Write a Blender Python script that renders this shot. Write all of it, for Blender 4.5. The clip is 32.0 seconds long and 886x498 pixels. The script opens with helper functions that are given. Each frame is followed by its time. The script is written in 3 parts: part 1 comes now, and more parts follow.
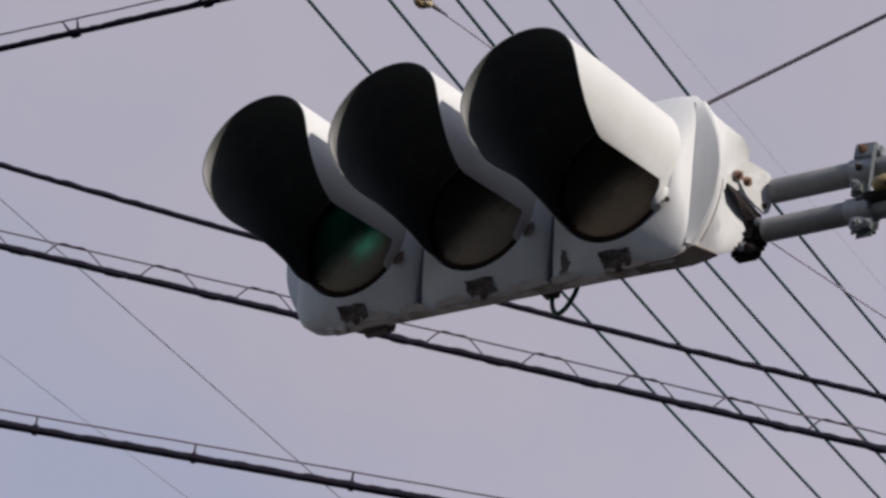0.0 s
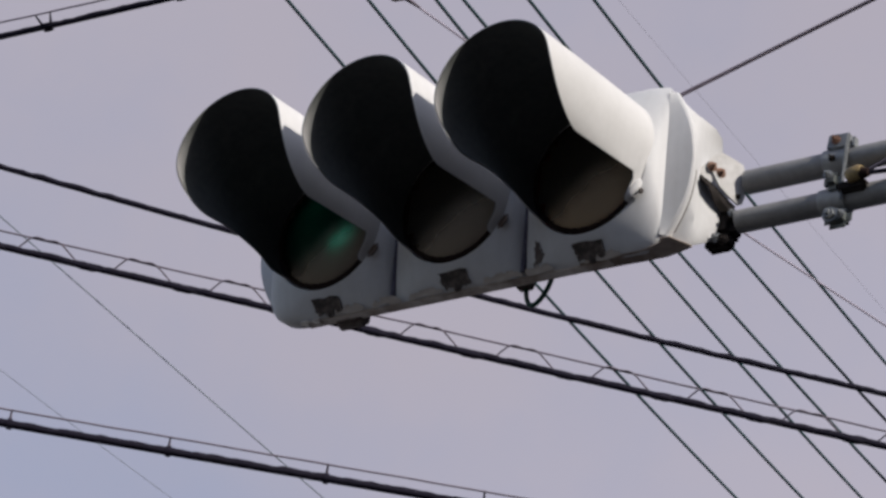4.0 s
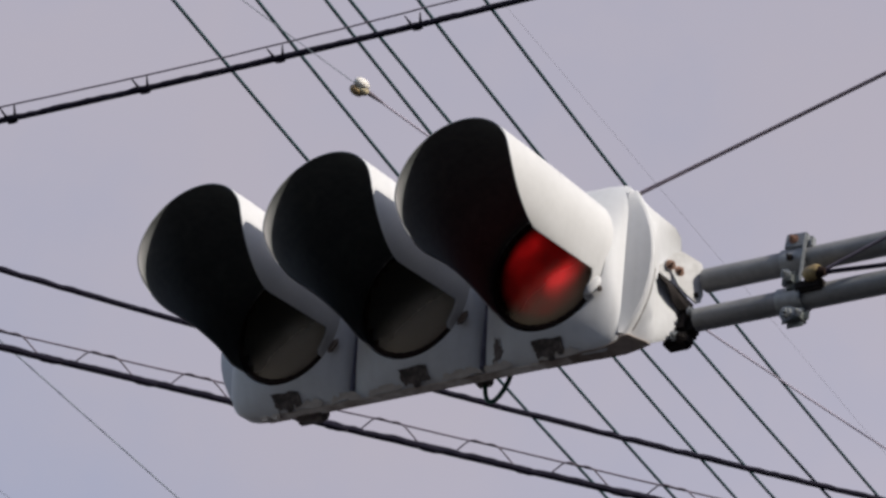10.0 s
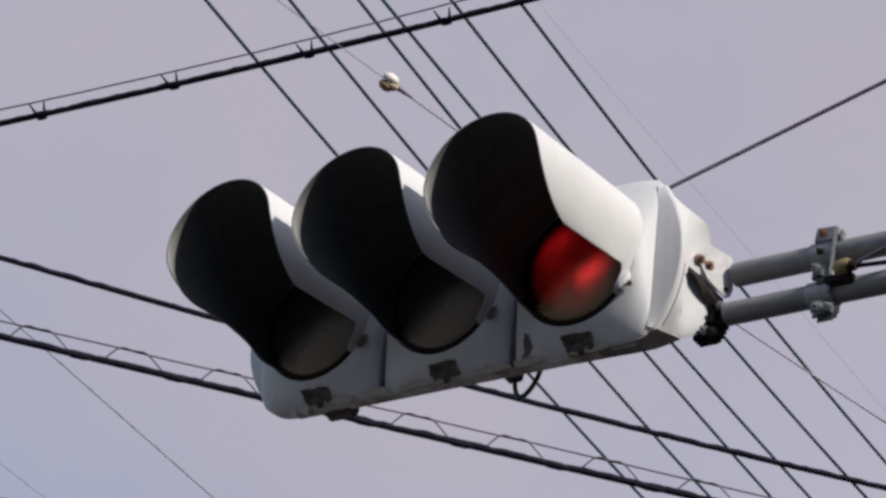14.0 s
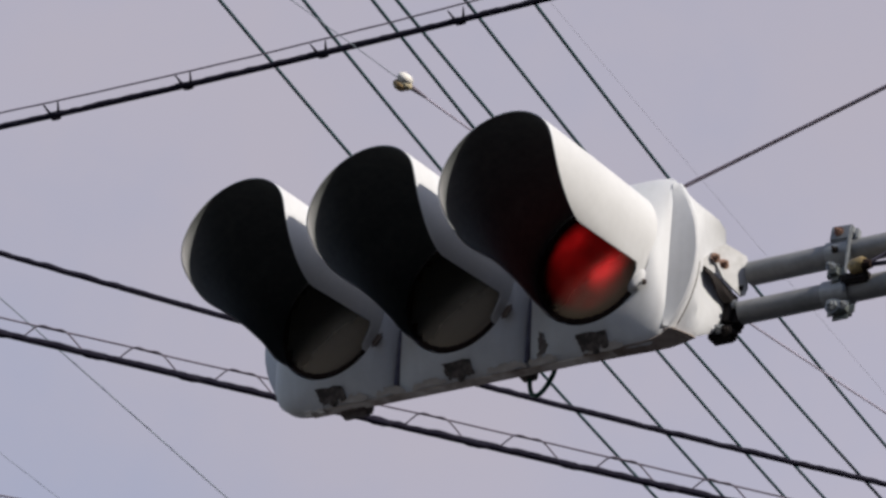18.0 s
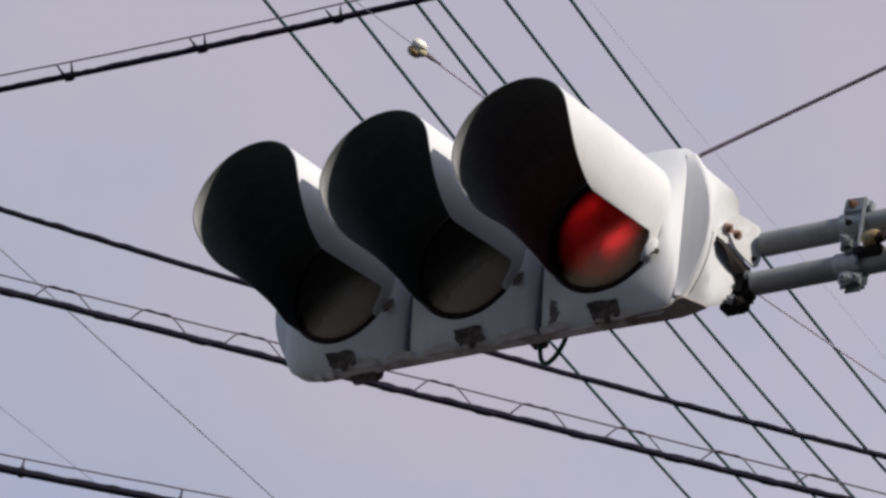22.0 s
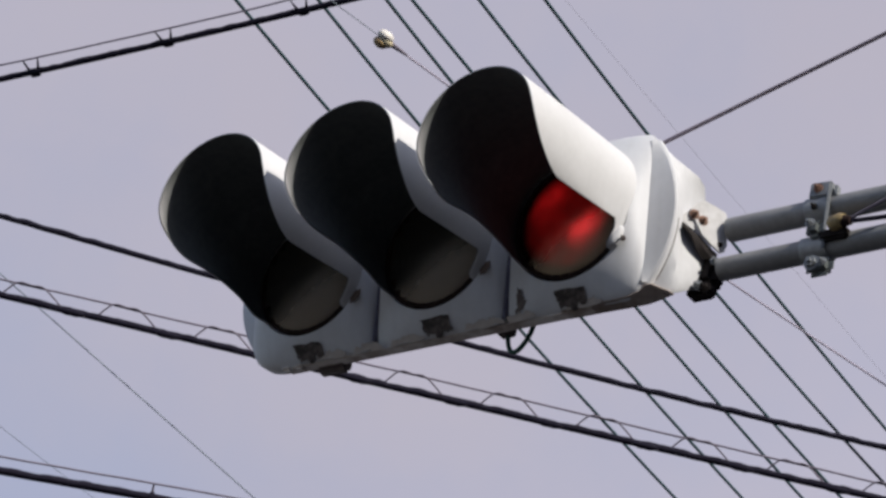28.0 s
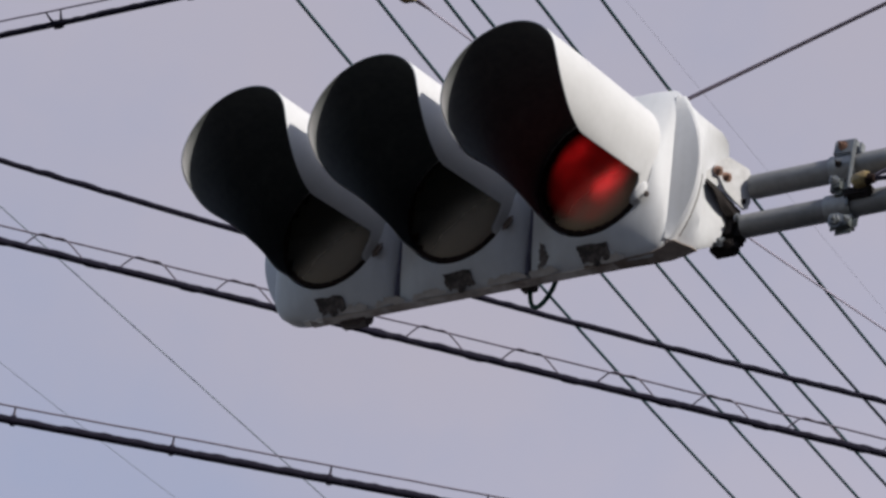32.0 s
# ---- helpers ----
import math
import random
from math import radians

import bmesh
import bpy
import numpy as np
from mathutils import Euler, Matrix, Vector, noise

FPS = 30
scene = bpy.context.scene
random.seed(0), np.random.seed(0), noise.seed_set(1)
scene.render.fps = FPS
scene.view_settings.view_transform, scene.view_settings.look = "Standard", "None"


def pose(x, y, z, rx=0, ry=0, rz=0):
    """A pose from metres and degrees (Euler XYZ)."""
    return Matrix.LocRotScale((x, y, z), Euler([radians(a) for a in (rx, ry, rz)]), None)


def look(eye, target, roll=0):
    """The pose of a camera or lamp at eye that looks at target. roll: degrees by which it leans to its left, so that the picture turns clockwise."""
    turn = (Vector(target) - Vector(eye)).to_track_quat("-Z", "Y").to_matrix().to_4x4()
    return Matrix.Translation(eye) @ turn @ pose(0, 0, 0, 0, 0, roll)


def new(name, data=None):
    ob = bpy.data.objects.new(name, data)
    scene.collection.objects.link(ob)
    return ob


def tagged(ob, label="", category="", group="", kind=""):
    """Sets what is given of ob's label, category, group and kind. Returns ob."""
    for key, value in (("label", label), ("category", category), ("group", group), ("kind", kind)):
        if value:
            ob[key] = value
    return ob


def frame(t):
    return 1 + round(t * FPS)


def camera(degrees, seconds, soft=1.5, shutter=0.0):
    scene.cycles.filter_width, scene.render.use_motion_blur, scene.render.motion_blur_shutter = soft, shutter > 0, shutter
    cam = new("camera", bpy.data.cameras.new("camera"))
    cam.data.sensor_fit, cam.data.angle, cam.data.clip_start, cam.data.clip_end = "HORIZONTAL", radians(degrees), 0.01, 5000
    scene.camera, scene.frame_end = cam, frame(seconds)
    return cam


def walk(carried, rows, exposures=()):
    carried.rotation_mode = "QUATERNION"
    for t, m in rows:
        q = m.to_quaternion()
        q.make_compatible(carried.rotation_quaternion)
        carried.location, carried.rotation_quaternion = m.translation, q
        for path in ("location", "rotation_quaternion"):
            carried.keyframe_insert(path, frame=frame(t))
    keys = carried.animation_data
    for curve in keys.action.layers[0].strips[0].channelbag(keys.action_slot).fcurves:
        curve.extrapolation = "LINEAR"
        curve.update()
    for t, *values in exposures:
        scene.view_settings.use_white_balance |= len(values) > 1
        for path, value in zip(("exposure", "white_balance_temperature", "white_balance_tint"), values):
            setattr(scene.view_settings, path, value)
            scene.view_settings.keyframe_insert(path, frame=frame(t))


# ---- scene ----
# camera: a hand-held long lens, standing on the pavement and tilted up at the signal
def aim(x, y, z, yaw, pitch, roll):
    return pose(x, y, z, 0, 0, yaw) @ pose(0, 0, 0, 90 + pitch) @ pose(0, 0, 0, 0, 0, roll)


cam = camera(15.61, 32.0, soft=2.9)
PATH = (
    (0.0, -0.0193, 0.0134, 1.6081, 0.650, 30.776, 11.183),
    (0.5, -0.0198, 0.0092, 1.6051, 0.642, 30.782, 11.089),
    (1.0, -0.0198, 0.0095, 1.6051, 1.151, 30.753, 11.456),
    (1.5, -0.0195, 0.0107, 1.6060, 0.429, 30.749, 11.298),
    (2.0, -0.0204, 0.0059, 1.6022, 0.611, 30.825, 11.076),
    (2.5, -0.0208, 0.0046, 1.6011, 0.418, 30.788, 10.824),
    (4.5, -0.0203, 0.0111, 1.6044, -0.009, 30.747, 10.773),
    (5.0, -0.0196, 0.0048, 1.6008, -0.117, 31.042, 10.911),
    (5.5, -0.0189, 0.0093, 1.6048, -0.164, 31.361, 11.135),
    (6.0, -0.0189, 0.0085, 1.6045, 0.035, 31.406, 11.214),
    (6.5, -0.0165, 0.0033, 1.6022, -0.125, 31.348, 10.911),
    (7.0, -0.0153, 0.0007, 1.6041, -0.385, 31.558, 10.573),
    (7.5, -0.0150, -0.0033, 1.6062, -0.321, 31.820, 10.649),
    (8.0, -0.0147, -0.0010, 1.6099, -0.244, 32.003, 10.767),
    (8.5, -0.0143, -0.0061, 1.6080, -0.128, 31.822, 10.824),
    (9.0, -0.0131, -0.0138, 1.6060, -0.081, 32.126, 10.839),
    (9.5, -0.0114, -0.0235, 1.6019, -0.123, 32.409, 10.898),
    (10.0, -0.0103, -0.0281, 1.6007, -0.277, 32.435, 10.869),
    (10.5, -0.0098, -0.0248, 1.6023, -0.059, 32.362, 10.931),
    (11.0, -0.0099, -0.0176, 1.6076, -0.044, 32.404, 11.009),
    (11.5, -0.0085, -0.0143, 1.6116, 0.044, 32.315, 10.830),
    (12.0, -0.0072, -0.0159, 1.6098, 0.102, 32.220, 10.702),
    (12.5, -0.0056, -0.0175, 1.6095, 0.203, 32.298, 10.759),
    (13.0, -0.0044, -0.0272, 1.6035, 0.511, 32.365, 10.838),
    (13.5, -0.0046, -0.0261, 1.6033, 0.481, 32.113, 10.908),
    (14.0, -0.0060, -0.0175, 1.6078, 0.340, 32.247, 11.028),
    (14.5, -0.0069, -0.0156, 1.6081, 0.305, 32.157, 11.314),
    (15.0, -0.0072, -0.0206, 1.6037, 0.329, 32.021, 11.283),
    (15.5, -0.0074, -0.0197, 1.6026, 0.842, 31.762, 11.280),
    (17.5, -0.0076, -0.0080, 1.6047, 0.652, 31.809, 11.125),
    (18.0, -0.0083, -0.0093, 1.6031, 0.618, 32.235, 11.145),
    (18.5, -0.0089, -0.0078, 1.6012, 0.998, 32.092, 11.469),
    (19.0, -0.0104, -0.0015, 1.6022, 0.849, 32.247, 11.724),
    (19.5, -0.0106, 0.0006, 1.6031, 0.551, 32.168, 11.641),
    (20.0, -0.0097, 0.0032, 1.6020, 0.383, 32.095, 11.824),
    (20.5, -0.0112, 0.0073, 1.6035, 0.111, 31.996, 12.109),
    (21.0, -0.0121, 0.0099, 1.6028, 0.401, 32.309, 12.132),
    (21.5, -0.0126, 0.0116, 1.6029, 0.540, 32.091, 12.131),
    (22.0, -0.0118, 0.0125, 1.6016, 0.700, 31.687, 12.147),
    (22.5, -0.0124, 0.0200, 1.6053, 0.800, 31.843, 12.233),
    (23.0, -0.0114, 0.0199, 1.6059, 0.602, 31.853, 11.946),
    (23.5, -0.0097, 0.0170, 1.6045, 0.908, 31.668, 11.930),
    (24.0, -0.0059, 0.0083, 1.5993, 0.788, 31.793, 11.752),
    (24.5, -0.0033, 0.0097, 1.6001, 0.285, 31.915, 11.296),
    (25.0, -0.0016, 0.0121, 1.6018, 0.287, 32.166, 11.355),
    (25.5, -0.0001, 0.0125, 1.6018, 0.604, 31.840, 11.115),
    (27.5, 0.0071, 0.0202, 1.6058, 0.521, 31.901, 11.396),
    (28.0, 0.0090, 0.0194, 1.6048, 0.142, 31.637, 11.043),
    (28.5, 0.0104, 0.0183, 1.6019, -0.079, 31.353, 11.197),
    (29.0, 0.0096, 0.0136, 1.5971, -0.325, 31.519, 10.999),
    (29.5, 0.0091, 0.0171, 1.5988, -0.997, 31.665, 10.646),
    (30.0, 0.0066, 0.0223, 1.6018, -0.106, 31.536, 11.441),
    (30.5, 0.0062, 0.0262, 1.6008, 0.433, 31.001, 11.805),
    (31.0, 0.0060, 0.0327, 1.6049, 0.175, 30.881, 11.730),
    (31.5, 0.0050, 0.0349, 1.6055, 0.287, 30.862, 11.632),
    (32.0, 0.0042, 0.0346, 1.6044, 0.377, 30.823, 11.655),
)
EXPOSURE = ((0.0, -0.01, 6560, 11), (6.0, 0.01, 6540, 10.5), (9.0, 0.06, 6520, 10), (13.0, 0.06, 6500, 10), (19.0, 0.10, 6480, 10), (25.0, 0.18, 6450, 10), (28.0, 0.16, 6420, 10), (32.0, 0.05, 6340, 10))
walk(cam, [(row[0], aim(*row[1:])) for row in PATH], EXPOSURE)

# ---- light: low sun behind the camera's right shoulder, thin bright cloud ----
SUN_WAY = Vector((0.535, -0.609, 0.57)).normalized()
sun = new("sun", bpy.data.lights.new("sun", "SUN"))
sun.data.energy, sun.data.angle, sun.data.color = 4.3, radians(0.6), (1.0, 0.93, 0.83)
sun.matrix_world = look(SUN_WAY * 40, (0, 0, 0))

BANK_WAY = (-0.463, 0.471, -0.751)      # towards the bluer, lower side of the sky
world = bpy.data.worlds.new("world")
scene.world = world
world.use_nodes = True
wt = world.node_tree
wt.nodes.clear()


def node(tree, kind, **values):
    made = tree.nodes.new(kind)
    for key, value in values.items():
        made.inputs[key.replace("_", " ")].default_value = value
    return made


sky = node(wt, "ShaderNodeTexSky")
sky.sky_type, sky.sun_disc = "NISHITA", False
sky.sun_elevation, sky.sun_rotation = math.asin(SUN_WAY.z), math.atan2(SUN_WAY.x, SUN_WAY.y)
clear_sky = node(wt, "ShaderNodeBackground", Strength=0.15)
cloud = node(wt, "ShaderNodeBackground")
place = node(wt, "ShaderNodeTexCoord")
drift = node(wt, "ShaderNodeTexNoise", Scale=9.0, Detail=6.0, Roughness=0.55)
bank = node(wt, "ShaderNodeVectorMath")
bank.operation = "DOT_PRODUCT"
bank.inputs[1].default_value = BANK_WAY
edge_of_bank = node(wt, "ShaderNodeMapRange")
edge_of_bank.interpolation_type = "SMOOTHSTEP"
edge_of_bank.inputs["From Min"].default_value, edge_of_bank.inputs["From Max"].default_value = 0.02, 0.16
edge_of_bank.inputs["To Min"].default_value, edge_of_bank.inputs["To Max"].default_value = 0.312, 0.03
depth = node(wt, "ShaderNodeMath")
depth.operation = "MULTIPLY_ADD"
depth.inputs[1].default_value = 0.65
tone = node(wt, "ShaderNodeValToRGB")
tone.color_ramp.elements[0].position, tone.color_ramp.elements[0].color = 0.3, (0.85, 0.87, 1.13, 1)
tone.color_ramp.elements[1].position, tone.color_ramp.elements[1].color = 0.68, (0.98, 0.92, 1.08, 1)
cover = node(wt, "ShaderNodeMapRange")
cover.inputs["From Min"].default_value, cover.inputs["From Max"].default_value = 0.25, 0.6
cover.inputs["To Min"].default_value, cover.inputs["To Max"].default_value = 0.78, 0.97
ahead = node(wt, "ShaderNodeVectorMath")
ahead.operation = "DOT_PRODUCT"
ahead.inputs[1].default_value = (0.0, 0.85, 0.53)
thinning = node(wt, "ShaderNodeMapRange")
thinning.interpolation_type = "SMOOTHSTEP"
thinning.inputs["From Min"].default_value, thinning.inputs["From Max"].default_value = 0.35, 0.95
thinning.inputs["To Min"].default_value, thinning.inputs["To Max"].default_value = 0.30, 1.0
veil = node(wt, "ShaderNodeMath")
veil.operation = "MULTIPLY"
bright_side = node(wt, "ShaderNodeVectorMath")
bright_side.operation = "DOT_PRODUCT"
bright_side.inputs[1].default_value = (0.70, 0.36, -0.60)
lift = node(wt, "ShaderNodeMapRange")
lift.interpolation_type = "SMOOTHSTEP"
lift.inputs["From Min"].default_value, lift.inputs["From Max"].default_value = 0.0, 0.15
lift.inputs["To Min"].default_value, lift.inputs["To Max"].default_value = 0.450, 0.482
mix = node(wt, "ShaderNodeMixShader")
out = node(wt, "ShaderNodeOutputWorld")
for a, b in ((place.outputs["Generated"], drift.inputs["Vector"]), (place.outputs["Generated"], bank.inputs[0]), (bank.outputs["Value"], edge_of_bank.inputs[0]),
             (drift.outputs[0], depth.inputs[0]), (edge_of_bank.outputs[0], depth.inputs[2]), (depth.outputs[0], tone.inputs[0]), (depth.outputs[0], cover.inputs[0]),
             (tone.outputs[0], cloud.inputs[0]), (place.outputs["Generated"], bright_side.inputs[0]), (bright_side.outputs["Value"], lift.inputs[0]), (lift.outputs[0], cloud.inputs["Strength"]), (sky.outputs[0], clear_sky.inputs[0]), (cover.outputs[0], veil.inputs[0]), (place.outputs["Generated"], ahead.inputs[0]),
             (ahead.outputs["Value"], thinning.inputs[0]), (thinning.outputs[0], veil.inputs[1]), (veil.outputs[0], mix.inputs[0]),
             (clear_sky.outputs[0], mix.inputs[1]), (cloud.outputs[0], mix.inputs[2]), (mix.outputs[0], out.inputs[0])):
    wt.links.new(a, b)


# ---- materials ----
def surface(name, base, second, scale, rough, metal=0.0, bump=0.0, fine=60.0, spread=(0.35, 0.7), grain_share=0.25, shine=0.5, streak=False):
    """A painted or metal surface: two tones at two scales, with uneven gloss and fine relief."""
    m = bpy.data.materials.new(name)
    m.use_nodes = True
    t = m.node_tree
    bsdf = t.nodes["Principled BSDF"]
    where = t.nodes.new("ShaderNodeTexCoord")
    big = node(t, "ShaderNodeTexNoise", Scale=scale, Detail=6.0, Roughness=0.62)
    small = node(t, "ShaderNodeTexNoise", Scale=fine, Detail=3.0)
    if streak:
        stretch = t.nodes.new("ShaderNodeMapping")
        stretch.inputs["Scale"].default_value = (1, 1, 0.18)
        t.links.new(where.outputs["Object"], stretch.inputs[0])
        t.links.new(stretch.outputs[0], big.inputs["Vector"])
    else:
        t.links.new(where.outputs["Object"], big.inputs["Vector"])
    t.links.new(where.outputs["Object"], small.inputs["Vector"])
    ramp = t.nodes.new("ShaderNodeValToRGB")
    ramp.color_ramp.elements[0].position, ramp.color_ramp.elements[0].color = spread[0], (*second, 1)
    ramp.color_ramp.elements[1].position, ramp.color_ramp.elements[1].color = spread[1], (*base, 1)
    t.links.new(big.outputs[0], ramp.inputs[0])
    grain = t.nodes.new("ShaderNodeMixRGB")
    grain.blend_type, grain.inputs[0].default_value = "OVERLAY", grain_share
    t.links.new(ramp.outputs[0], grain.inputs[1])
    t.links.new(small.outputs[0], grain.inputs[2])
    t.links.new(grain.outputs[0], bsdf.inputs["Base Color"])
    gloss = t.nodes.new("ShaderNodeMapRange")
    gloss.inputs["To Min"].default_value, gloss.inputs["To Max"].default_value = max(0.05, rough - 0.1), min(1, rough + 0.12)
    t.links.new(small.outputs[0], gloss.inputs[0])
    t.links.new(gloss.outputs[0], bsdf.inputs["Roughness"])
    bsdf.inputs["Metallic"].default_value, bsdf.inputs["Specular IOR Level"].default_value = metal, shine
    if bump:
        relief = node(t, "ShaderNodeBump", Strength=bump, Distance=0.002)
        t.links.new(small.outputs[0], relief.inputs["Height"])
        t.links.new(relief.outputs[0], bsdf.inputs["Normal"])
    return m


WHITE = surface("aged_white_paint", (0.64, 0.65, 0.675), (0.54, 0.545, 0.56), 9.0, 0.52, bump=0.05, grain_share=0.08, streak=True, shine=0.35)
VISOR_WHITE = surface("visor_white_paint", (0.62, 0.622, 0.635), (0.555, 0.557, 0.565), 5.0, 0.58, bump=0.03, grain_share=0.06, shine=0.2)

BRACKET = surface("dulled_white_paint", (0.50, 0.50, 0.51), (0.42, 0.415, 0.41), 14.0, 0.6, bump=0.08, shine=0.25)
DIRTY = surface("grimy_white_underside", (0.74, 0.69, 0.64), (0.34, 0.27, 0.23), 11.0, 0.75, bump=0.2, spread=(0.36, 0.56))
GRIME_SHADE = surface("brown_grime_and_shade", (0.40, 0.335, 0.295), (0.19, 0.145, 0.12), 11.0, 0.8, bump=0.2, spread=(0.36, 0.6))
STAIN = surface("tan_water_stain", (0.58, 0.54, 0.51), (0.44, 0.39, 0.35), 22.0, 0.8, bump=0.1)
BLACK = surface("matt_black_visor_inside", (0.112, 0.119, 0.119), (0.086, 0.092, 0.092), 8.0, 0.85, shine=0.15)


def sunlit_lip(m):
    """Black paint with sunlight painted in grey on the visor's lower front lip."""
    t = m.node_tree
    bsdf = t.nodes["Principled BSDF"]
    paint = bsdf.inputs["Base Color"].links[0].from_socket
    where, axes = t.nodes.new("ShaderNodeTexCoord"), t.nodes.new("ShaderNodeSeparateXYZ")
    t.links.new(where.outputs["Object"], axes.inputs[0])
    amount = None
    for axis, start, end in (("Y", -0.440, -0.487), ("X", -0.11, -0.15), ("Z", 0.09, -0.09)):
        span = t.nodes.new("ShaderNodeMapRange")
        span.interpolation_type = "SMOOTHSTEP"
        span.inputs["From Min"].default_value, span.inputs["From Max"].default_value = start, end
        t.links.new(axes.outputs[axis], span.inputs[0])
        if amount is None:
            amount = span.outputs[0]
        else:
            both = node(t, "ShaderNodeMath")
            both.operation = "MULTIPLY"
            t.links.new(amount, both.inputs[0])
            t.links.new(span.outputs[0], both.inputs[1])
            amount = both.outputs[0]
    lip_sun = t.nodes.new("ShaderNodeMixRGB")
    lip_sun.inputs[2].default_value = (0.33, 0.325, 0.34, 1)
    t.links.new(amount, lip_sun.inputs[0])
    t.links.new(paint, lip_sun.inputs[1])
    t.links.new(lip_sun.outputs[0], bsdf.inputs["Base Color"])


sunlit_lip(BLACK)
GASKET = surface("black_rubber", (0.022, 0.015, 0.014), (0.032, 0.021, 0.019), 20.0, 0.9, shine=0.05)
SEAM = surface("purplish_seam_rubber", (0.16, 0.155, 0.21), (0.09, 0.085, 0.12), 20.0, 0.8, shine=0.1)
PLATE = surface("rusty_brown_plate", (0.13, 0.105, 0.094), (0.034, 0.026, 0.024), 30.0, 0.75, bump=0.3, spread=(0.44, 0.6))
FLAKE = surface("bare_flaked_metal", (0.17, 0.145, 0.14), (0.08, 0.06, 0.055), 40.0, 0.7, bump=0.3)
STEEL = surface("galvanised_steel", (0.27, 0.285, 0.30), (0.18, 0.195, 0.21), 16.0, 0.55, metal=0.3, bump=0.1)
PIPE = surface("weathered_galvanised_pipe", (0.285, 0.285, 0.285), (0.20, 0.203, 0.205), 7.0, 0.5, metal=0.15, bump=0.12)
SLEEVE = surface("pale_galvanised_sleeve", (0.40, 0.41, 0.415), (0.28, 0.29, 0.30), 20.0, 0.5, metal=0.2, bump=0.15)
DARK_STEEL_SHADE = surface("dark_steel_and_shade", (0.036, 0.031, 0.030), (0.018, 0.016, 0.016), 18.0, 0.9, bump=0.2, shine=0.06)
CAST = surface("grey_green_casting", (0.15, 0.17, 0.17), (0.07, 0.08, 0.08), 24.0, 0.6, metal=0.1, bump=0.3)
RUST = surface("rusted_bolt", (0.25, 0.13, 0.09), (0.13, 0.075, 0.055), 45.0, 0.8, bump=0.4)
BRASS = surface("yellowed_cap", (0.42, 0.33, 0.14), (0.20, 0.14, 0.07), 30.0, 0.45, bump=0.1)
CABLE = surface("black_cable_sheath", (0.014, 0.013, 0.024), (0.020, 0.018, 0.030), 12.0, 0.7, bump=0.2, shine=0.06)
LOOP = surface("green_cable_sheath", (0.018, 0.085, 0.058), (0.012, 0.05, 0.036), 20.0, 0.5, shine=0.3)
WIRE = surface("green_black_wire", (0.038, 0.086, 0.098), (0.025, 0.058, 0.068), 10.0, 0.55, shine=0.3)
STRAND = surface("grey_steel_strand", (0.195, 0.172, 0.215), (0.14, 0.122, 0.155), 25.0, 0.7, shine=0.2)
MAUVE = surface("mauve_grey_strand", (0.38, 0.34, 0.42), (0.33, 0.295, 0.365), 6.0, 0.8, shine=0.1, grain_share=0.0)
FAINT = surface("thin_grey_strand", (0.22, 0.255, 0.30), (0.195, 0.226, 0.268), 3.0, 0.8, shine=0.1, grain_share=0.0)
PALE = surface("pale_thin_strand", (0.22, 0.215, 0.25), (0.20, 0.195, 0.23), 3.0, 0.9, shine=0.0, grain_share=0.0)
BROWN = surface("brown_stay_sheath", (0.32, 0.26, 0.30), (0.26, 0.21, 0.245), 15.0, 0.6)
PORCELAIN = surface("white_porcelain", (0.74, 0.72, 0.69), (0.60, 0.56, 0.50), 20.0, 0.5)
BEIGE = surface("beige_porcelain", (0.60, 0.54, 0.38), (0.46, 0.38, 0.24), 30.0, 0.45)
OCHRE = surface("ochre_porcelain", (0.36, 0.26, 0.13), (0.24, 0.16, 0.08), 30.0, 0.35)
ASPHALT = surface("worn_asphalt", (0.108, 0.105, 0.101), (0.080, 0.078, 0.075), 0.5, 0.9, bump=0.5, fine=40.0)


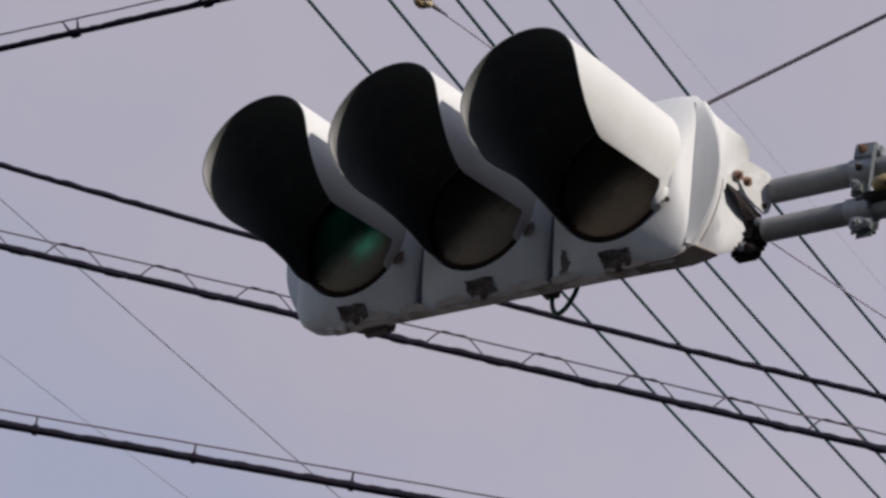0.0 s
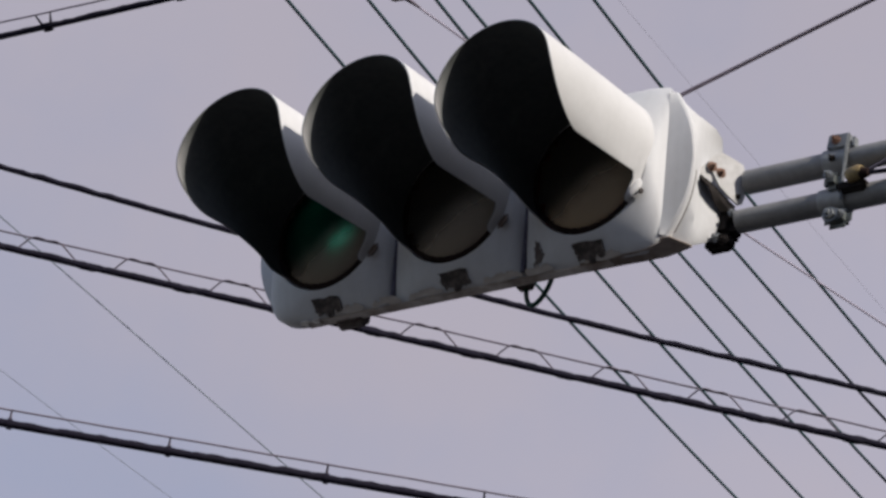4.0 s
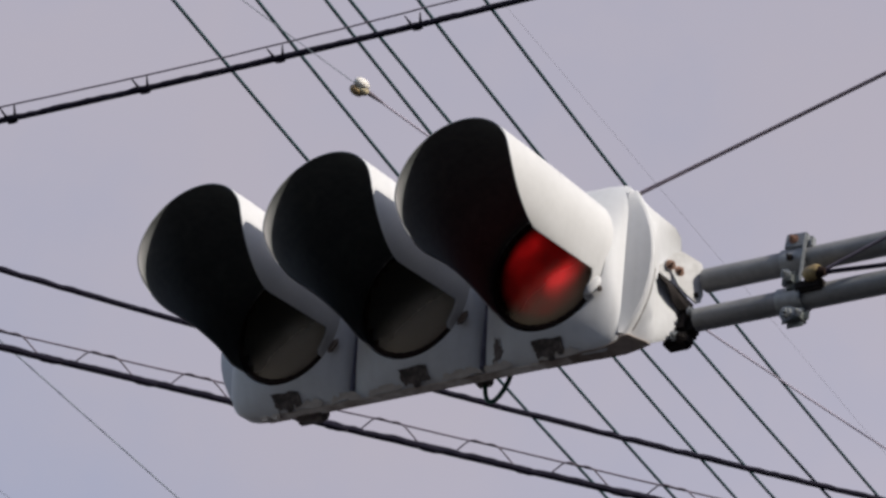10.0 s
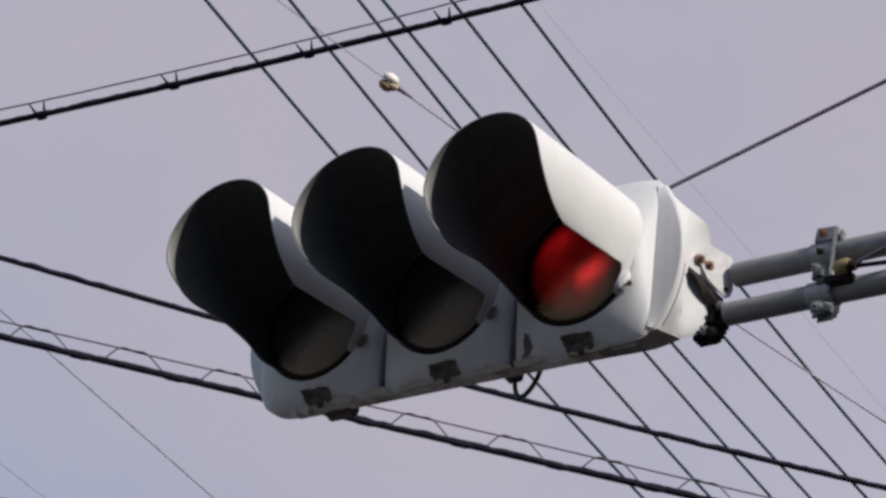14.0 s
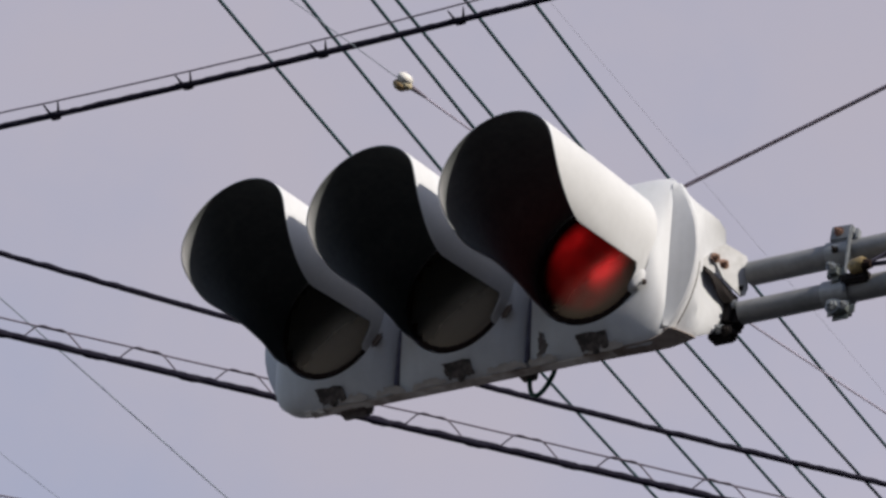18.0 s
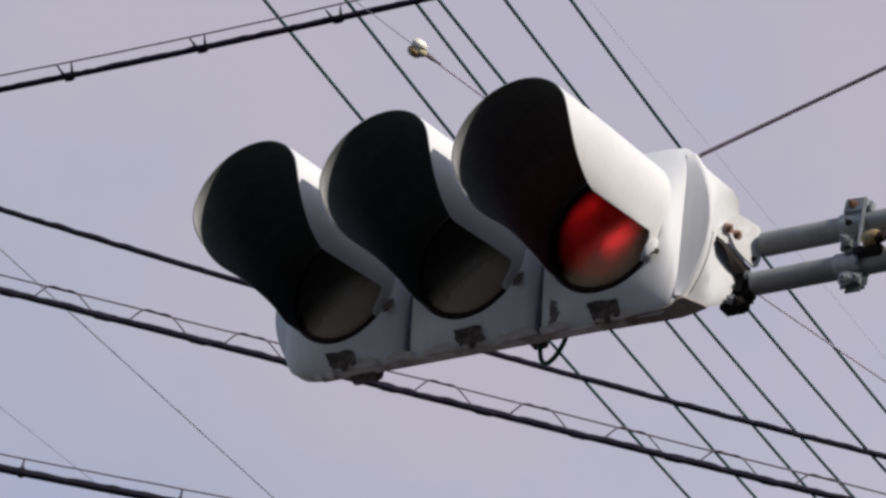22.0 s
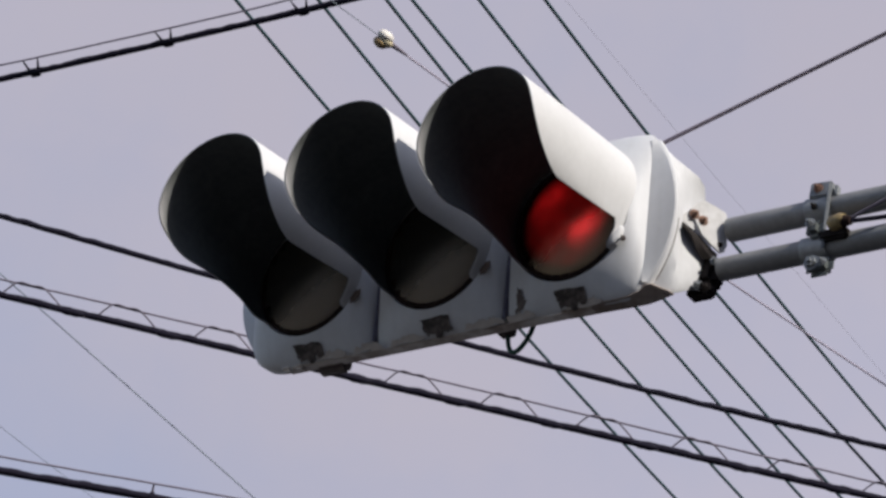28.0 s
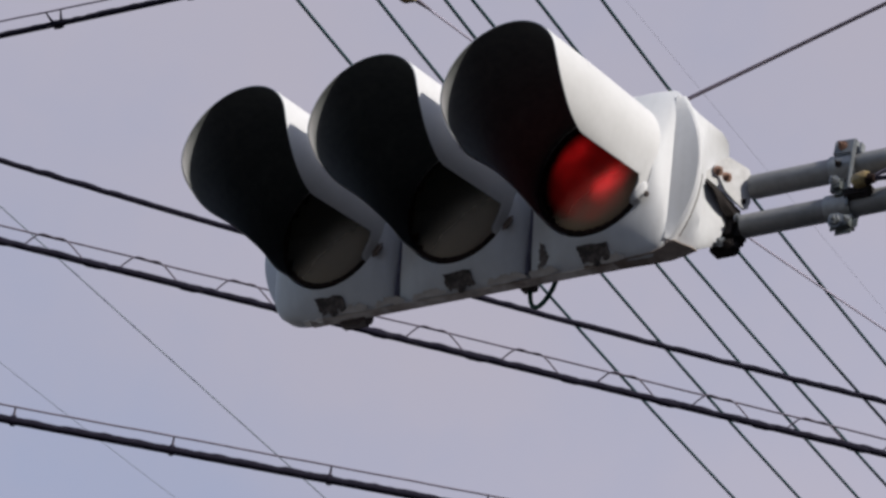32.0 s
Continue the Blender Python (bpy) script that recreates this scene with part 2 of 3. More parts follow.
def lens_material(name, tint, tan_share):
    """A moulded lens, softly glossed; visor shade painted as tan fading out above."""
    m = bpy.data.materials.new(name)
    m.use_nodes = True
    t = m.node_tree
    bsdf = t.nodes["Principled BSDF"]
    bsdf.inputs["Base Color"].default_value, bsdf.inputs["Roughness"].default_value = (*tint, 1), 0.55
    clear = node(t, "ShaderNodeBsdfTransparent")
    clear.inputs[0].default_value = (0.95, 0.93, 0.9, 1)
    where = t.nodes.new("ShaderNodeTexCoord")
    mottle = node(t, "ShaderNodeTexNoise", Scale=18.0, Detail=4.0)
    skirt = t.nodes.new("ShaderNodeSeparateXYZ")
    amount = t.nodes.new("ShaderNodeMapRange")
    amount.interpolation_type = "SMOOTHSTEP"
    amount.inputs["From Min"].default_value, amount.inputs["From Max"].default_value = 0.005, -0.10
    amount.inputs["To Min"].default_value, amount.inputs["To Max"].default_value = 0.03, tan_share
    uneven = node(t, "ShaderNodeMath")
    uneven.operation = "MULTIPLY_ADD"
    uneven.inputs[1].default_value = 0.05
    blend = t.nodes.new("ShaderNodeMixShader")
    t.links.new(where.outputs["Object"], mottle.inputs["Vector"])
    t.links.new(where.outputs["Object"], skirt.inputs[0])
    t.links.new(mottle.outputs[0], uneven.inputs[0])
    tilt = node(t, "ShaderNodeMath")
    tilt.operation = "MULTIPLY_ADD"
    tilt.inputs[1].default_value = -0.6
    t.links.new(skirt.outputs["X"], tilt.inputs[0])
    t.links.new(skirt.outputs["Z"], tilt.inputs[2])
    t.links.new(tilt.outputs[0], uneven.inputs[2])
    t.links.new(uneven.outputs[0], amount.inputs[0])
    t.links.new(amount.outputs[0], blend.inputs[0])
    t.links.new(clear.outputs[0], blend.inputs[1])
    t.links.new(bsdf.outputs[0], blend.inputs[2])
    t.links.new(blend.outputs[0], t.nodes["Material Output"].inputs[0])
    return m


# painted light: weaker on the first two lenses, stronger on the third
LENS = lens_material("visor_shaded_lens_dim", (0.49, 0.42, 0.33), 0.52)
BRIGHT_LENS = lens_material("visor_shaded_lens_bright", (0.53, 0.405, 0.265), 0.66)
DULL = surface("dull_lamp_back", (0.050, 0.048, 0.046), (0.036, 0.034, 0.033), 12.0, 0.8, shine=0.15)


def glow_material(name, colour, hot, strength, echo=1.0, haze=1.0):
    """The lit lamp behind a lens: two bright images of the filament in the mirror, a dim field round them. echo: how strong the upper one is; haze: the field."""
    m = bpy.data.materials.new(name)
    m.use_nodes = True
    t = m.node_tree
    t.nodes.clear()
    uv = t.nodes.new("ShaderNodeUVMap")
    uv.uv_map = "lamp"
    wobble = node(t, "ShaderNodeTexNoise", Scale=14.0, Detail=3.0)
    t.links.new(uv.outputs[0], wobble.inputs["Vector"])
    sums = None
    for x, y, size, weight in ((-0.100, 0.058, 0.066, 0.11 * echo * haze), (-0.078, 0.104, 0.068, 0.24 * echo), (-0.038, 0.078, 0.052, 0.18 * echo), (-0.090, 0.0, 0.075, 0.03 * haze),
                               (0.030, -0.050, 0.056, 0.42), (0.046, -0.034, 0.062, 0.62), (0.068, -0.014, 0.058, 0.42), (0.0, -0.02, 0.20, 0.12 * haze), (0.01, -0.10, 0.12, 0.17 * haze)):
        far = t.nodes.new("ShaderNodeVectorMath")
        far.operation = "DISTANCE"
        far.inputs[1].default_value = (x, y, 0)
        t.links.new(uv.outputs[0], far.inputs[0])
        fall = t.nodes.new("ShaderNodeMapRange")
        fall.interpolation_type = "SMOOTHSTEP"
        fall.inputs["From Max"].default_value = size
        fall.inputs["To Min"].default_value, fall.inputs["To Max"].default_value = weight, 0.0
        t.links.new(far.outputs["Value"], fall.inputs[0])
        if sums is None:
            sums = fall.outputs[0]
        else:
            add = t.nodes.new("ShaderNodeMath")
            t.links.new(sums, add.inputs[0])
            t.links.new(fall.outputs[0], add.inputs[1])
            sums = add.outputs[0]
    rim = t.nodes.new("ShaderNodeVectorMath")
    rim.operation = "LENGTH"
    t.links.new(uv.outputs[0], rim.inputs[0])
    fade = t.nodes.new("ShaderNodeMapRange")
    fade.interpolation_type = "SMOOTHSTEP"
    fade.inputs["From Min"].default_value, fade.inputs["From Max"].default_value = 0.110, 0.147
    fade.inputs["To Min"].default_value, fade.inputs["To Max"].default_value = 1.0, 0.0
    t.links.new(rim.outputs["Value"], fade.inputs[0])
    whole = t.nodes.new("ShaderNodeMath")
    whole.operation = "MULTIPLY"
    t.links.new(sums, whole.inputs[0])
    t.links.new(fade.outputs[0], whole.inputs[1])
    sums = whole.outputs[0]
    rough = t.nodes.new("ShaderNodeMapRange")
    rough.inputs["From Min"].default_value, rough.inputs["From Max"].default_value = 0.3, 0.65
    rough.inputs["To Min"].default_value, rough.inputs["To Max"].default_value = 0.45, 1.15
    t.links.new(wobble.outputs[0], rough.inputs[0])
    power = t.nodes.new("ShaderNodeMath")
    power.operation = "MULTIPLY"
    t.links.new(sums, power.inputs[0])
    t.links.new(rough.outputs[0], power.inputs[1])
    ramp = t.nodes.new("ShaderNodeValToRGB")
    ramp.color_ramp.elements[0].color, ramp.color_ramp.elements[1].color = (*colour, 1), (*hot, 1)
    ramp.color_ramp.elements[0].position = 0.3
    t.links.new(power.outputs[0], ramp.inputs[0])
    gain = t.nodes.new("ShaderNodeMath")
    gain.operation, gain.inputs[1].default_value = "MULTIPLY", strength
    t.links.new(power.outputs[0], gain.inputs[0])
    glow = t.nodes.new("ShaderNodeEmission")
    t.links.new(ramp.outputs[0], glow.inputs[0])
    t.links.new(gain.outputs[0], glow.inputs[1])
    end = t.nodes.new("ShaderNodeOutputMaterial")
    t.links.new(glow.outputs[0], end.inputs[0])
    return m


GLOWS = (glow_material("lit_green_lamp", (0.0, 0.35, 0.22), (0.03, 0.62, 0.42), 0.145, 0.3, 0.5),
         glow_material("lit_amber_lamp", (0.78, 0.105, 0.012), (1.0, 0.30, 0.05), 0.40, 0.85, 0.45),
         glow_material("lit_red_lamp", (0.75, 0.012, 0.014), (1.0, 0.028, 0.034), 0.88))


# ---- mesh tools ----
def part(name, bm, material, parent=None, label="", smooth=True, at=None):
    mesh = bpy.data.meshes.new(name)
    bmesh.ops.recalc_face_normals(bm, faces=bm.faces)
    bm.to_mesh(mesh)
    bm.free()
    for m in (material if isinstance(material, tuple) else (material,)):
        mesh.materials.append(m)
    if smooth:
        mesh.shade_smooth()
        mesh.set_sharp_from_angle(angle=radians(38))
    ob = new(name, mesh)
    if parent:
        ob.parent = parent
    if at is not None:
        ob.matrix_basis = at
    return tagged(ob, label)


def sweep(bm, line, radius, sides=10, cap=True):
    """A round bar along a line of points; radius is a number or one for each point."""
    line = [Vector(p) for p in line]
    rings, side = [], None
    for n, p in enumerate(line):
        way = (line[min(n + 1, len(line) - 1)] - line[max(n - 1, 0)]).normalized()
        if side is None:
            side = way.orthogonal().normalized()
        side = (side - way * side.dot(way)).normalized()
        across = way.cross(side)
        r = radius[n] if isinstance(radius, (list, tuple)) else radius
        rings.append([bm.verts.new(p + r * (math.cos(a) * side + math.sin(a) * across)) for a in (2 * math.pi * k / sides for k in range(sides))])
    for a, b in zip(rings, rings[1:]):
        for k in range(sides):
            bm.faces.new((a[k], a[(k + 1) % sides], b[(k + 1) % sides], b[k]))
    if cap:
        bm.faces.new(rings[0][::-1])
        bm.faces.new(rings[-1])
    return bm


def bar(line, radius, sides=10, cap=True):
    return sweep(bmesh.new(), line, radius, sides, cap)


def loft(bm, rings, first=False, last=False, wrap=True):
    made = [[bm.verts.new(p) for p in ring] for ring in rings]
    for a, b in zip(made, made[1:]):
        n = len(a)
        for k in range(n if wrap else n - 1):
            bm.faces.new((a[k], a[(k + 1) % n], b[(k + 1) % n], b[k]))
    if first:
        bm.faces.new(made[0][::-1])
    if last:
        bm.faces.new(made[-1])
    return made


def block(size, at=(0, 0, 0), bevel=0.003, turn=None):
    bm = bmesh.new()
    bmesh.ops.create_cube(bm, size=1.0)
    bmesh.ops.scale(bm, vec=size, verts=bm.verts)
    bmesh.ops.bevel(bm, geom=bm.edges[:], offset=min(bevel, min(size) * 0.45), segments=2, affect="EDGES")
    if turn:
        bmesh.ops.transform(bm, matrix=turn, verts=bm.verts)
    bmesh.ops.translate(bm, vec=at, verts=bm.verts)
    return bm


def bolt(at, way, radius=0.011, height=0.012):
    """A hexagonal bolt head with its washer, standing along way."""
    bm, at, way = bmesh.new(), Vector(at), Vector(way).normalized()
    sweep(bm, (at, at + way * 0.003), radius * 1.5, 14)
    sweep(bm, (at + way * 0.003, at + way * (0.003 + height)), radius, 6)
    sweep(bm, (at + way * (0.003 + height), at + way * (height + 0.012)), radius * 0.5, 8)
    return bm


def thick(bm, depth):
    """Gives an open sheet its thickness."""
    bmesh.ops.recalc_face_normals(bm, faces=bm.faces)
    bmesh.ops.solidify(bm, geom=bm.faces[:] + bm.edges[:] + bm.verts[:], thickness=depth)
    return bm


# ---- ground ----
bm = bmesh.new()
bmesh.ops.create_grid(bm, x_segments=8, y_segments=8, size=1500)
tagged(part("ground", bm, ASPHALT, smooth=False), "grey worn asphalt street under the signal", "ground", kind="structure")

# plain unseen walls behind the camera, added to block low sky light
PLASTER = surface("grey_plaster", (0.25, 0.235, 0.22), (0.19, 0.18, 0.17), 0.6, 0.9, bump=0.3, fine=20.0)
for n, (x, wide, high) in enumerate(((-34.0, 20.0, 11.0), (-13.5, 20.0, 13.0), (7.0, 20.0, 14.0))):
    tagged(part(f"shade_wall_{n + 1}", block((wide, 8.0, high), (x, -20.0, high / 2), 0.02), PLASTER, smooth=False), "plain grey unseen wall, added to shade the signal front", "wall", kind="structure")

# one more unseen wall, added on the right to darken the visor flanks
tagged(part("shade_wall_4", block((8.0, 46.0, 19.5), (19.0, 8.0, 9.75), 0.02), PLASTER, smooth=False), "plain grey unseen wall, added to shade the visor flanks", "wall", kind="structure")

# ---- the signal: x along its length, front towards -y, z up ----
SIGNAL = pose(0.0, 7.1707, 5.9942, 0, 0, -39.5)
PITCH = 0.41          # from lens to lens
signal = new("vehicle_signal")
signal.matrix_basis = SIGNAL
tagged(signal, "white three-lens horizontal traffic signal with long visors on a steel arm", "traffic signal")


# the housing leans forward a little; the visors stand level
LEAN = pose(0, 0, 0, 6.6)


def outline(y, half, corner, high, low, power=2.1, steps=20, left=None, upper=0.0):
    """The housing's outline at depth y: level top and bottom, ends bowed outwards. upper: by how much the bow is shallower above."""
    points = []
    for side in (1, -1):
        for k in range(steps + 1):
            s = math.sin(math.pi / 2 * (1 - 2 * k / steps)) * side
            foot, wide, p = (corner, half, power) if side > 0 else (left or corner - 0.045, half - 0.018, 2.1)
            wide -= upper * min(1.0, max(0.0, s + 0.3) / 0.6) if side > 0 else 0.0
            points.append((side * (foot + (wide - foot) * (1 - abs(s) ** p)), y, s * (high if s > 0 else low)))
    return points


bm = bmesh.new()
loft(bm, [outline(0.010, 0.686, 0.619, 0.202, 0.196), outline(0.0125, 0.691, 0.624, 0.206, 0.200), outline(0.016, 0.6925, 0.626, 0.207, 0.202, 2.2),
          outline(0.024, 0.6925, 0.627, 0.207, 0.202, 2.2), outline(0.029, 0.690, 0.625, 0.205, 0.200, 2.2), outline(0.031, 0.682, 0.618, 0.200, 0.195, 2.2), outline(0.045, 0.676, 0.612, 0.19, 0.19, 2.2)])
part("housing_rim", bm, WHITE, signal, at=LEAN)
bm = bmesh.new()
rings = [(0.0295, 0.6885, 0.624, 0.203, 0.201, 2.3), (0.036, 0.6865, 0.638, 0.184, 0.206, 3), (0.046, 0.685, 0.655, 0.164, 0.211, 6), (0.062, 0.682, 0.672, 0.148, 0.212, 16), (0.115, 0.702, 0.686, 0.136, 0.182, 6),
         (0.150, 0.704, 0.684, 0.124, 0.160, 5), (0.176, 0.698, 0.672, 0.100, 0.120, 5), (0.190, 0.660, 0.645, 0.085, 0.055, 10), (0.197, 0.62, 0.60, 0.07, 0.045, 8)]
loft(bm, [outline(*ring, left=0.545, upper=0.032 if ring[0] > 0.1 else 0.0) for ring in rings], last=True)
part("rear_cover", bm, WHITE, signal, at=LEAN)
for side in (1, -1):
    bm = bmesh.new()
    arc = [p for p in outline(0.0095, 0.688, 0.620, 0.203, 0.197) if p[0] * side > 0]
    loft(bm, [arc, [(side * (0.612 if side > 0 else 0.575), 0.0005 if side > 0 else 0.0095, p[2]) for p in arc]], wrap=False)
    part("end_flange", thick(bm, 0.003), WHITE, signal, at=LEAN)
bm = bmesh.new()
bm.faces.new([bm.verts.new(p) for p in ((0.590, 0.0095, -0.2025), (0.636, 0.0095, -0.2025), (0.671, 0.046, -0.2145), (0.671, 0.064, -0.2150), (0.540, 0.064, -0.2150))])
part("underside_plate", thick(bm, 0.002), GRIME_SHADE, signal, "grimy brown underside of the rear cover", at=LEAN)
skirt = bmesh.new()
loft(skirt, [((0.38, 0.002, -0.2335), (0.49, 0.002, -0.2320), (0.54, 0.002, -0.2320), (0.575, 0.003, -0.2290), (0.604, 0.006, -0.2190), (0.622, 0.0095, -0.2025)),
             ((0.38, 0.012, -0.2372), (0.49, 0.016, -0.2365), (0.54, 0.022, -0.2345), (0.585, 0.028, -0.2300), (0.620, 0.034, -0.2225), (0.645, 0.040, -0.2130)),
             ((0.38, 0.044, -0.2376), (0.49, 0.046, -0.2376), (0.55, 0.050, -0.2370), (0.605, 0.056, -0.2335), (0.642, 0.060, -0.2250), (0.668, 0.063, -0.2165))], wrap=False)
part("underside_skirt", thick(skirt, 0.002), GRIME_SHADE, signal, "grimy brown skirt under the end of the housing", at=LEAN)
seam = [(x, y, z) for x, y, z in outline(0.0305, 0.6895, 0.625, 0.2035, 0.2015, 2.25, 60) if x > 0 and -0.188 < z < -0.02]
part("rim_seam", bar(seam, 0.0014, 6), FLAKE, signal, "thin rust-brown seam behind the rim", at=LEAN)
part("bottom_strip", block((0.96, 0.036, 0.004), (-0.015, 0.026, -0.2355), 0.0015), DIRTY, signal, "grimy brown-stained underside strip", at=LEAN)
for x in (-0.205, 0.205):
    part("door_seam", block((0.014, 0.012, 0.43), (x, 0.008, -0.004), 0.003), SEAM, signal, "dark rubber seam between two doors", at=LEAN)


def door_ring(front, left, right, top, low, power, corner=None, n=80):
    """A door's outline: squarish behind, round at the lens. corner: a softer power for the lower outer corner, its sign the side."""
    points = []
    for k in range(n):
        a = 2 * math.pi * k / n
        c, s = math.cos(a), math.sin(a)
        p = abs(corner) if corner and c * corner > 0 and s < 0 else power
        points.append(((right if c > 0 else left) * math.copysign(abs(c) ** (2 / p), c), -front, (top if s > 0 else low) * math.copysign(abs(s) ** (2 / p), s)))
    return points


def door_mesh(left, right, soft):
    """left, right: how far the door's foot reaches past its pitch at an end of the housing."""
    bm = bmesh.new()
    rings = []
    for front, wide, top, low, power, share in ((-0.045, 0.1985, 0.222, 0.2335, 16, 1), (-0.012, 0.1995, 0.229, 0.2345, 14, 1), (-0.003, 0.1965, 0.2285, 0.2295, 8.5, 0.85),
                                                (0.007, 0.192, 0.223, 0.220, 5.6, 0.6), (0.017, 0.1875, 0.212, 0.2065, 4.0, 0.4), (0.027, 0.183, 0.199, 0.193, 3.0, 0.2),
                                                (0.035, 0.178, 0.186, 0.181, 2.4, 0.08), (0.039, 0.174, 0.176, 0.173, 2, 0), (0.033, 0.170, 0.170, 0.170, 2, 0), (0.010, 0.165, 0.165, 0.165, 2, 0)):
        rings.append(door_ring(front, wide + left * share, wide + right * share, top, low, power, soft * min(power, 4.6 if soft < 0 else 8.0)))
    loft(bm, rings)
    return bm


lens_bm = bmesh.new()
lens_rings = []
for k in range(11):
    r = 0.158 * math.sin(radians(3 + 87 * k / 10))
    y = -0.026 - 0.060 * math.sqrt(max(0.0, 1 - (r / 0.158) ** 2))
    lens_rings.append([(r * math.cos(t), y, r * math.sin(t)) for t in (2 * math.pi * j / 56 for j in range(56))])
loft(lens_bm, lens_rings, first=True)

VISOR = 0.487


def visor_sheet(inset, flare, skirt, spread):
    """The visor: a long tube open below, its front corners rounded, hung a little round its axis so that one edge is lower and flares out near the front."""
    bm = bmesh.new()
    rows = []
    for k in range(49):
        u = math.sin(math.pi / 2 * (-1 + k / 24))
        row = []
        for j in range(29):
            v = j / 28
            bend, base, gain = (0.58, 107.5, 14.5) if u > 0 else (0.68, 134.0, 0.0)
            s = min(1.0, max(0.0, (abs(u) - bend) / (1 - bend)))
            front = VISOR - (0.19 if u > 0 else 0.05) * (0.5 * s ** 2.3 + 0.5 * (1 - math.sqrt(1 - s ** 2.2)))
            y = 0.016 + (front - 0.016) * v
            half = base + gain * min(1.0, y / 0.30) + (2.0 * math.sin(math.pi * y / VISOR) if u < 0 else 0.0)
            if y < 0.066 and u > 0:
                q = min(1.0, (0.066 - y) / 0.026)
                half += 25.0 * q * q * (3 - 2 * q)
            a, r = radians(half) * u, (0.172 if u > 0 else 0.172 - 0.003 * u) - 0.008 * v - inset
            if u < 0:
                w = min(1.0, max(0.0, (-u - 0.5) / 0.45))
                r += w * w * (3 - 2 * w) * (flare * math.exp(-((y - 0.395) / 0.085) ** 2) + skirt * math.exp(-((y - 0.085) / 0.05) ** 2) - 0.003)
            # the outer skin widens towards its base over the top and one flank
            w = min(1.0, max(0.0, (radians(106) - a) / radians(61))) * min(1.0, max(0.0, (a + radians(60)) / radians(50)))
            r += spread * w * w * (3 - 2 * w) * max(0.0, 1 - y / VISOR) ** 0.9
            row.append((r * math.sin(a), -y, r * math.cos(a) - 0.0035 * v * max(0.0, math.cos(a))))
        rows.append(row)
    loft(bm, rows, wrap=False)
    return bm


def lamp_slats(centre, colour):
    """The lamp behind a lens: upright slats, lit on one face and dull on the other, that turn over when it is switched."""
    made = []
    width = 0.0222
    for k in range(13):
        x = (k - 6) * width
        bm = bmesh.new()
        uv = bm.loops.layers.uv.new("lamp")
        w, t = width / 2 - 0.0001, 0.0012
        corners = [(-w, -t), (w, -t), (w, t), (-w, t)]
        high = [math.sqrt(0.157 ** 2 - (abs(x) + width / 2) ** 2)] * 4
        low = [bm.verts.new((cx, cy, -h)) for (cx, cy), h in zip(corners, high)]
        top = [bm.verts.new((cx, cy, h)) for (cx, cy), h in zip(corners, high)]
        for n in range(4):
            face = bm.faces.new((low[n], low[(n + 1) % 4], top[(n + 1) % 4], top[n]))
            face.material_index = 1 if n == 0 else 0
        bm.faces.new(low[::-1])
        bm.faces.new(top)
        for face in bm.faces:
            for loop in face.loops:
                loop[uv].uv = (loop.vert.co.x + x, loop.vert.co.z)
        made.append((part("lamp_slat", bm, (DULL, colour), signal, smooth=False), centre + x))
    return made


def patch(points, lift, seed):
    """A flake of bare, rusty ground where the paint has come off, with a torn outline."""
    rng = random.Random(seed)
    bm = bmesh.new()
    ring = []
    for (x0, z0), (x1, z1) in zip(points, points[1:] + points[:1]):
        for k in range(4):
            ring.append((x0 + (x1 - x0) * k / 4 + rng.uniform(-0.004, 0.004), 0.0, z0 + (z1 - z0) * k / 4 + rng.uniform(-0.004, 0.004)))
    bm.faces.new([bm.verts.new((x, y, z)) for x, y, z in ring])
    return thick(bm, lift)


